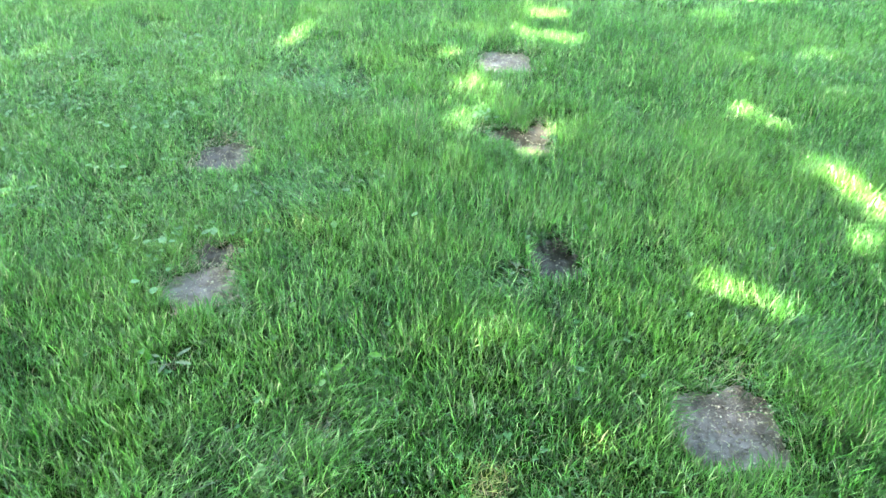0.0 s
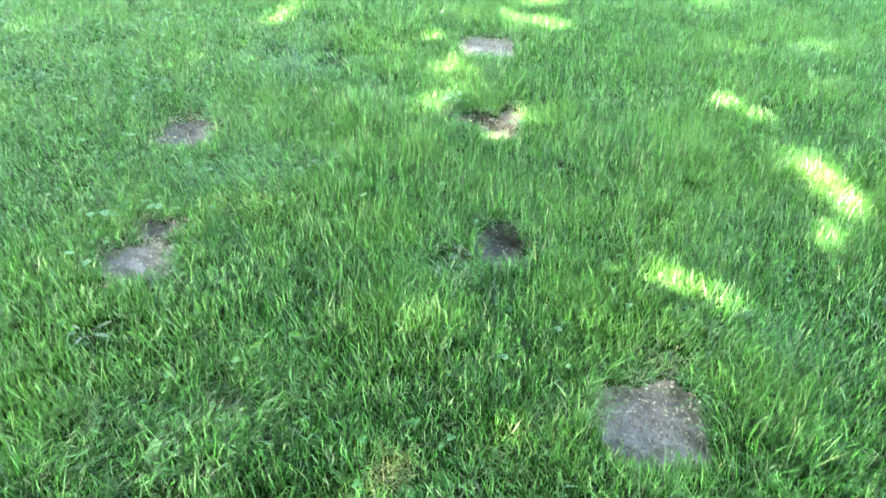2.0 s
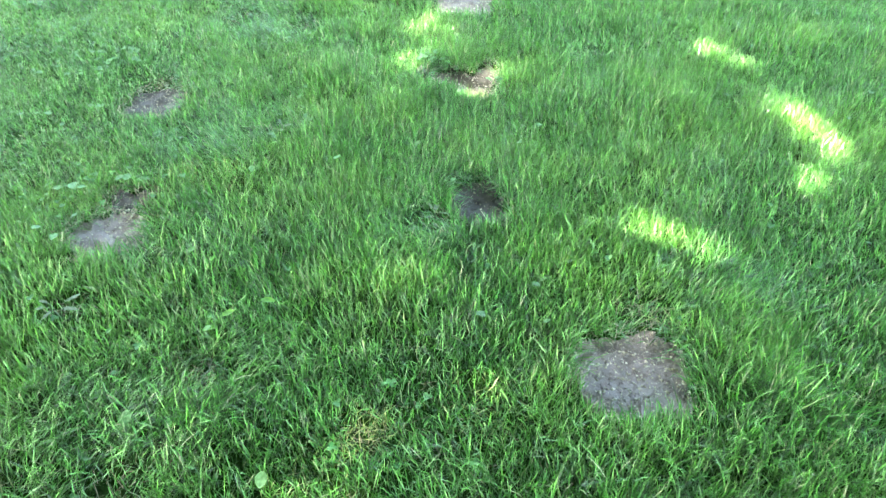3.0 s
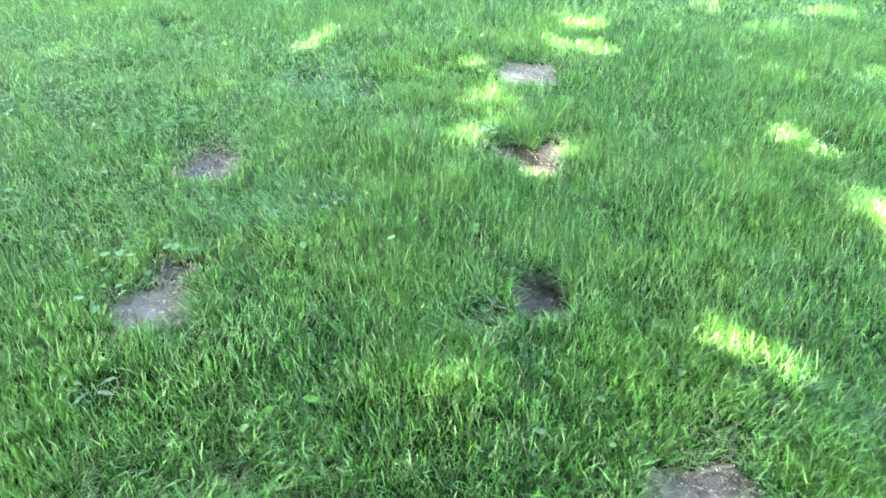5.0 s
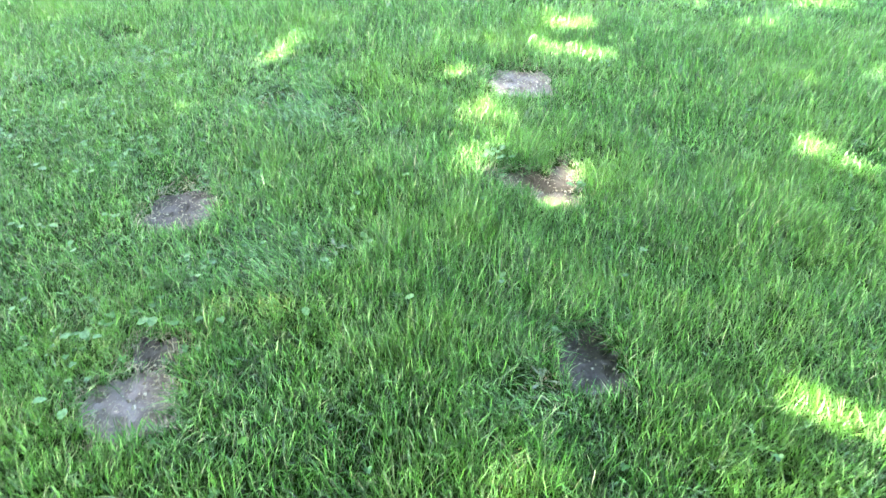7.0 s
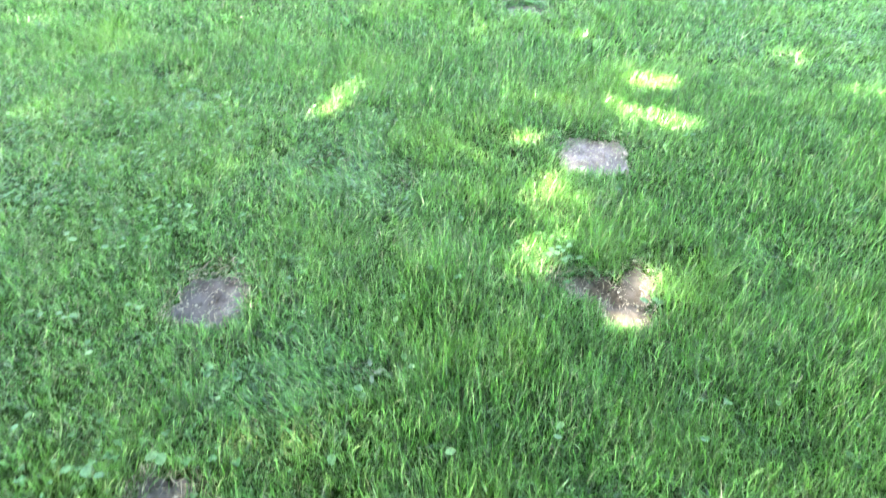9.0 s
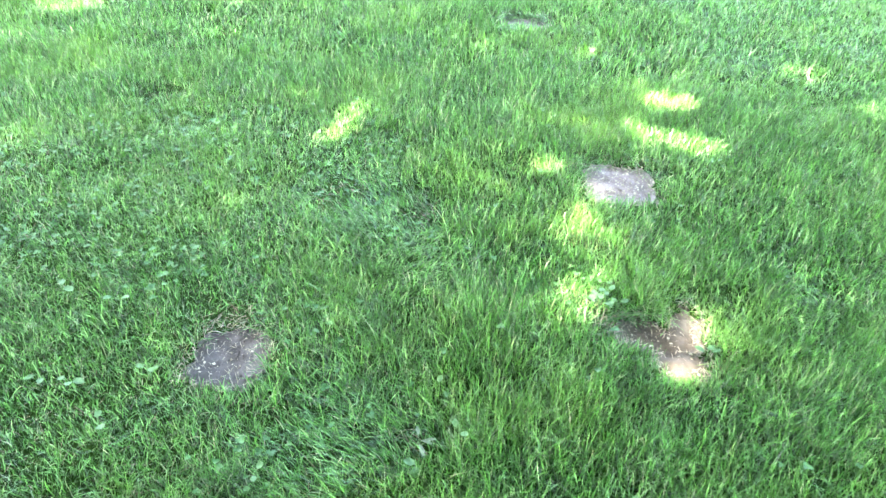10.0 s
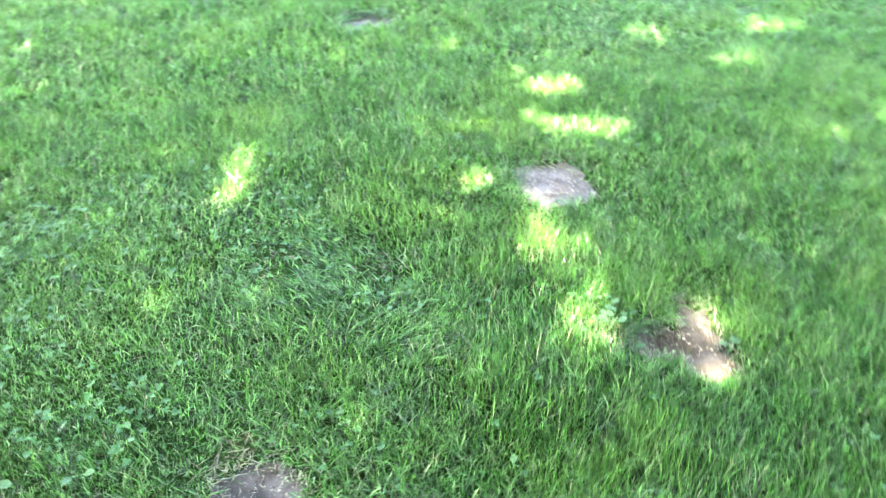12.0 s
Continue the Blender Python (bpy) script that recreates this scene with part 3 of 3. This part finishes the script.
def stem_mesh(length, curl, width):
    """A short curved dry stem lying flat, with a keel."""
    t = np.linspace(-0.5, 0.5, 5)
    v = []
    for u in t:
        half = width * (0.6 - abs(u))
        y, z = curl * length * (u * u - 0.1), 0.006 * (1 - 3 * u * u)
        v += [(u * length, y - half, z), (u * length, y, z + 0.7 * half), (u * length, y + half, z)]
    f = [(3 * k + i, 3 * k + 3 + i, 3 * k + 4 + i, 3 * k + 1 + i) for k in range(4) for i in range(2)]
    return mesh_from("dry_stem", np.array(v), [np.array(f)], STRAW)


STEMS = [stem_mesh(rng.uniform(0.010, 0.036), rng.normal(0, 0.35), rng.uniform(0.0011, 0.0020)) for k in range(14)]
soil_patch("square", "flat square patch of bare grey sandy soil flush in the lawn", SOIL, 0.005, 1700, 70, 0.34, 170)
soil_patch("ragged", "ragged bare patch of grey soil with dry stems beside clover", SOIL, 0.011, 900, 240, 0.3, 150)
soil_patch("spot", "small spot of bare brown soil beside a larger patch", SOIL_DARK, 0.012, 120, 12)
soil_patch("hole", "small sunken hole with dark bare soil under overhanging grass", SOIL_DARK, 0.014, 400, 16)
soil_patch("littered", "bare dark grey soil patch littered with bleached grass stems", SOIL_DARK, 0.009, 500, 170)
soil_patch("hollow", "sunlit tan soil hollow with crumbly dug-out edge", SOIL_TAN, 0.016, 1300, 200, 0.07, 300)
soil_patch("slab_like", "flat square bare patch of grey soil with pale crumbs", SOIL, 0.004, 1700, 30, 0.45, 130)
soil_patch("far", "sunken bare soil patch with dark grassy back edge", SOIL_DARK, 0.012, 400, 30)


# ---- the maple that shades the lawn ----
# Unseen tree inferred from the dapples; place and radius tuned to the lawn's brightness.
TREE = (-1.8, -2.2)
RADIUS, LOW, HIGH = 9.0, 3.5, 6.6
# openings in the unseen crown, placed to put sunlit spots where the camera sees them: x, y, half width, half depth,
# turn, share of leaves left
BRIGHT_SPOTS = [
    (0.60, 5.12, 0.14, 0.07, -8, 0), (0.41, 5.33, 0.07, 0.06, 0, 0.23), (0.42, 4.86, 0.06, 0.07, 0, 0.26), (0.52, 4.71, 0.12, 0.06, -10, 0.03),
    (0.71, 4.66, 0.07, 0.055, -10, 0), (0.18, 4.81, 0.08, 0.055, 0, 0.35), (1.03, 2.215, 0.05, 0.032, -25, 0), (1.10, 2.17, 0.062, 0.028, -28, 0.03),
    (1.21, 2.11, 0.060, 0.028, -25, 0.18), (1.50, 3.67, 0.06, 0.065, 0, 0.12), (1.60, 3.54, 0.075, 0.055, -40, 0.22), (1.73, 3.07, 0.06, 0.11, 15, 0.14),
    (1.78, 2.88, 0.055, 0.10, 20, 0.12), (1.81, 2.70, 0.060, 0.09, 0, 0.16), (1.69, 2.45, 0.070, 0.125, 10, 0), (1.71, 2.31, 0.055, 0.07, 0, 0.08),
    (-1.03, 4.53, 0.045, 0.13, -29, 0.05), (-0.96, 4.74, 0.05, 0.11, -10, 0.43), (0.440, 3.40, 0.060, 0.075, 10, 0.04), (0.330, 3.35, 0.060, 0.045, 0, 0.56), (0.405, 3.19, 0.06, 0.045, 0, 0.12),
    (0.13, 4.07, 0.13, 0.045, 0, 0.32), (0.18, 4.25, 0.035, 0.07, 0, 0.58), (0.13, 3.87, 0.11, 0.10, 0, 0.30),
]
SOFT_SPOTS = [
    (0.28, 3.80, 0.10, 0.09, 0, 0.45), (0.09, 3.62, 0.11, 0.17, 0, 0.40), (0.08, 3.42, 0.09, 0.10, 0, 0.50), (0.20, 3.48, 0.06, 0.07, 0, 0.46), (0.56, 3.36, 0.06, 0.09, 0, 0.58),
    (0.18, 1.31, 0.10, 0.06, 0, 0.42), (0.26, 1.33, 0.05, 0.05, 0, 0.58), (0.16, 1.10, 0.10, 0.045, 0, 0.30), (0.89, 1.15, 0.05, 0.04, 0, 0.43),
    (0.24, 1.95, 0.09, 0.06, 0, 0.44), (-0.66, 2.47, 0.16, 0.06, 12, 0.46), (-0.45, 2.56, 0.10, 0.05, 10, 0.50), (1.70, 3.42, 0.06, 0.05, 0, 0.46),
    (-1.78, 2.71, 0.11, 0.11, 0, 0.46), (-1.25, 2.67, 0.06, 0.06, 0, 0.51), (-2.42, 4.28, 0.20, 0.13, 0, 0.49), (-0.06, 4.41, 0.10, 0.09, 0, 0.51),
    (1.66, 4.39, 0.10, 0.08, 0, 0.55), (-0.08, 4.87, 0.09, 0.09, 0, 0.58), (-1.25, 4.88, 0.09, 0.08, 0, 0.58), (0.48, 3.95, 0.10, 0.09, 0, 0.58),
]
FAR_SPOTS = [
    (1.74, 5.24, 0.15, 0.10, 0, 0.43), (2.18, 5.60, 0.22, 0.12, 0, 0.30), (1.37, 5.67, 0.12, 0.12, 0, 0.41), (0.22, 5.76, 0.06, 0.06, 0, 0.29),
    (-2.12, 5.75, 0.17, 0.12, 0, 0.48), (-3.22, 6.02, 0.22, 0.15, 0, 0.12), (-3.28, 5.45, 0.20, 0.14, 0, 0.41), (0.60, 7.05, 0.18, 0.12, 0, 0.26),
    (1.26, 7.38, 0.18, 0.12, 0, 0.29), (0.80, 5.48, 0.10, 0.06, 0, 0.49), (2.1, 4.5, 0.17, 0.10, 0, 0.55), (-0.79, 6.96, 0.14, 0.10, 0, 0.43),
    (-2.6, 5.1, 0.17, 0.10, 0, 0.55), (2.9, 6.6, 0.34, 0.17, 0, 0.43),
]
LEAK_SPRAYS = [(-0.70, 2.16, 0.17), (-0.75, 2.30, 0.12), (-0.95, 3.10, 0.14), (0.93, 3.12, 0.15), (0.34, 3.52, 0.09), (0.92, 1.70, 0.14), (-0.32, 2.62, 0.12), (1.30, 1.38, 0.22), (1.10, 1.45, 0.15), (1.45, 1.75, 0.18), (0.60, 3.0, 0.14)]
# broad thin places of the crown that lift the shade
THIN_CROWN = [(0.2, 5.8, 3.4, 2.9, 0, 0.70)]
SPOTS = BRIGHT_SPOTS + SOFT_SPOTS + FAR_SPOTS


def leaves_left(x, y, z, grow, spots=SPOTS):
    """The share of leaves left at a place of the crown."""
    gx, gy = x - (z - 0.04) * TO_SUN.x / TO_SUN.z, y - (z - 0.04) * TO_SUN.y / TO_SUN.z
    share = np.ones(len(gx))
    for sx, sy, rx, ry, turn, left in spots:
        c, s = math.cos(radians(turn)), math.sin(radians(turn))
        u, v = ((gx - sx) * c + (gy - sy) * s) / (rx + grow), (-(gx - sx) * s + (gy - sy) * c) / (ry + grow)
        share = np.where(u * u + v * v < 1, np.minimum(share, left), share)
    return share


def tube(points, radii, sides=7):
    pts, rings = [Vector(p) for p in points], []
    verts = []
    for k, p in enumerate(pts):
        way = (pts[min(k + 1, len(pts) - 1)] - pts[max(k - 1, 0)]).normalized()
        a = way.orthogonal().normalized()
        b = way.cross(a)
        for i in range(sides):
            t = 2 * math.pi * i / sides
            verts.append(p + (a * math.cos(t) + b * math.sin(t)) * radii[k] * (1 + 0.12 * noise.noise(p * 3 + a * math.cos(t))))
    f = [(k * sides + i, k * sides + (i + 1) % sides, (k + 1) * sides + (i + 1) % sides, (k + 1) * sides + i) for k in range(len(pts) - 1) for i in range(sides)]
    return np.array(verts), np.array(f)


def maple():
    rng = np.random.default_rng(23)
    tx, ty = TREE
    top = tagged(new("maple_tree"), "large leafy maple tree casting dappled shade on the lawn", "tree")
    top.location = (tx, ty, 0)
    v, f = tube([(0, 0, -0.1), (0.02, 0, 0.25), (0.0, 0.03, 1.0), (0.05, 0.02, 2.2), (0.02, 0.08, 3.6), (0.10, 0.0, 5.4), (0.05, 0.05, 7.4)],
                [0.52, 0.40, 0.31, 0.28, 0.23, 0.14, 0.04], 14)
    part("trunk", mesh_from("trunk", v, [f], BARK), top)
    made, tries = 0, 0
    while made < 22 and tries < 400:
        tries += 1
        a, z0 = rng.uniform(0, 2 * math.pi), rng.uniform(2.2, 4.6)
        run, rise = rng.uniform(3.5, 6.6) * (1.15 - (z0 - 2.6) / 8), rng.uniform(0.9, 2.2)
        s = np.linspace(0, 1, 9)
        x, y, z = run * s * np.cos(a + 0.25 * np.sin(3 * s)), run * s * np.sin(a + 0.25 * np.sin(3 * s)), z0 + rise * s ** 0.8
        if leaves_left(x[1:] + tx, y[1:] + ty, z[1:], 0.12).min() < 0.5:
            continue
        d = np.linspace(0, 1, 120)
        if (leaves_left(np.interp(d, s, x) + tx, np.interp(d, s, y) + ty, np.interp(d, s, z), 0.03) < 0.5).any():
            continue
        v, f = tube(np.stack([x, y, z], 1), 0.11 * (1 - 0.9 * s) * (1.2 - (z0 - 2.6) / 6) + 0.008)
        part("limb", mesh_from("limb", v, [f], BARK), top)
        made += 1
    # leaves: several loose layers, each covering the crown
    P = []
    step = 0.125
    for layer in range(8):
        u = np.arange(-RADIUS, RADIUS, step)
        X, Y = np.meshgrid(u, u, indexing="ij")
        X, Y = (X + rng.uniform(-0.5, 0.5, X.shape) * step * 1.3).ravel(), (Y + rng.uniform(-0.5, 0.5, Y.shape) * step * 1.3).ravel()
        rr = np.hypot(X, Y) / RADIUS * (1 + 0.14 * (field(X, Y, 1.3, 30) - 0.5))
        low, high = LOW + 1.1 * rr ** 2 + 0.8 * (field(X, Y, 0.9, 31) - 0.5), LOW + (HIGH - LOW) * np.sqrt(np.clip(1 - rr ** 2, 0, 1)) + 1.0
        Z = low + (high - low) * rng.random(len(X)) ** 1.3
        ok = (rr < 1) & (Z > low)
        P.append(np.stack([X[ok], Y[ok], Z[ok]], 1))
    P = np.concatenate(P)
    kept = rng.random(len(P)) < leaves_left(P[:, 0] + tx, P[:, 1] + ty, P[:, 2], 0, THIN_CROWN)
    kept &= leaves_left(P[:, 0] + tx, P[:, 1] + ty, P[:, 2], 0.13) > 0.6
    leaf_scale = np.ones(len(P))
    # small leaves added round and across the openings to trim and dim the spots
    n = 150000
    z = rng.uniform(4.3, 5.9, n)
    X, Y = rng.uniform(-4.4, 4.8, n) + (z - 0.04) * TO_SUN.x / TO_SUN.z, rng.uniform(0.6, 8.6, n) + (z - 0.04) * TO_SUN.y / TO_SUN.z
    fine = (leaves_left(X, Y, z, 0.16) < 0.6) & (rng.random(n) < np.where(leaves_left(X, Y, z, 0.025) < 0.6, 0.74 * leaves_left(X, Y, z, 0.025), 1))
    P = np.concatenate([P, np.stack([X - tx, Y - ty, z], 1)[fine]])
    kept, leaf_scale = np.append(kept, np.ones(fine.sum(), bool)), np.append(leaf_scale, np.full(fine.sum(), 0.42))
    # extra leaves added to block stray sun, placed by the lawn spots they shade: x, y, radius
    for sx, sy, sr in LEAK_SPRAYS:
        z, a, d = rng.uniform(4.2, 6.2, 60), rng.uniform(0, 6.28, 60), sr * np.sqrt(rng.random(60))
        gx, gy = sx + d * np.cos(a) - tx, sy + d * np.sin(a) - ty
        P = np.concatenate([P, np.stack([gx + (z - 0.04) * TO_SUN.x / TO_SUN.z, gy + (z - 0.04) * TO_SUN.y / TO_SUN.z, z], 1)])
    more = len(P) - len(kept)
    kept, leaf_scale = np.append(kept, np.ones(more, bool)), np.append(leaf_scale, np.ones(more))
    spin, slope, scale = (np.random.default_rng(k) for k in (41, 42, 43))
    az, tilt, size = spin.uniform(0, 2 * np.pi, len(P))[kept], slope.normal(-0.25, 0.35, len(P))[kept], (scale.uniform(0.16, 0.22, len(P)) * leaf_scale)[kept]
    P = P[kept]
    n = len(P)
    rng = np.random.default_rng(44)
    out = np.stack([np.cos(az) * np.cos(tilt), np.sin(az) * np.cos(tilt), np.sin(tilt)], 1)
    side = np.stack([-np.sin(az), np.cos(az), rng.normal(0, 0.25, n)], 1)
    shape = np.array([(-0.5, 0.0), (-0.15, 0.5), (0.5, 0.0), (-0.15, -0.5)])
    v = P[:, None] + out[:, None] * (shape[:, 0] * size[:, None])[..., None] + side[:, None] * (shape[:, 1] * size[:, None])[..., None]
    base = (np.arange(n) * 4)[:, None]
    part("crown", mesh_from("crown", v.reshape(-1, 3), [base + np.array([[0, 1, 2]]), base + np.array([[0, 2, 3]])], CROWN, False), top, "dense green leaves with gaps set for the sunlit spots")


maple()
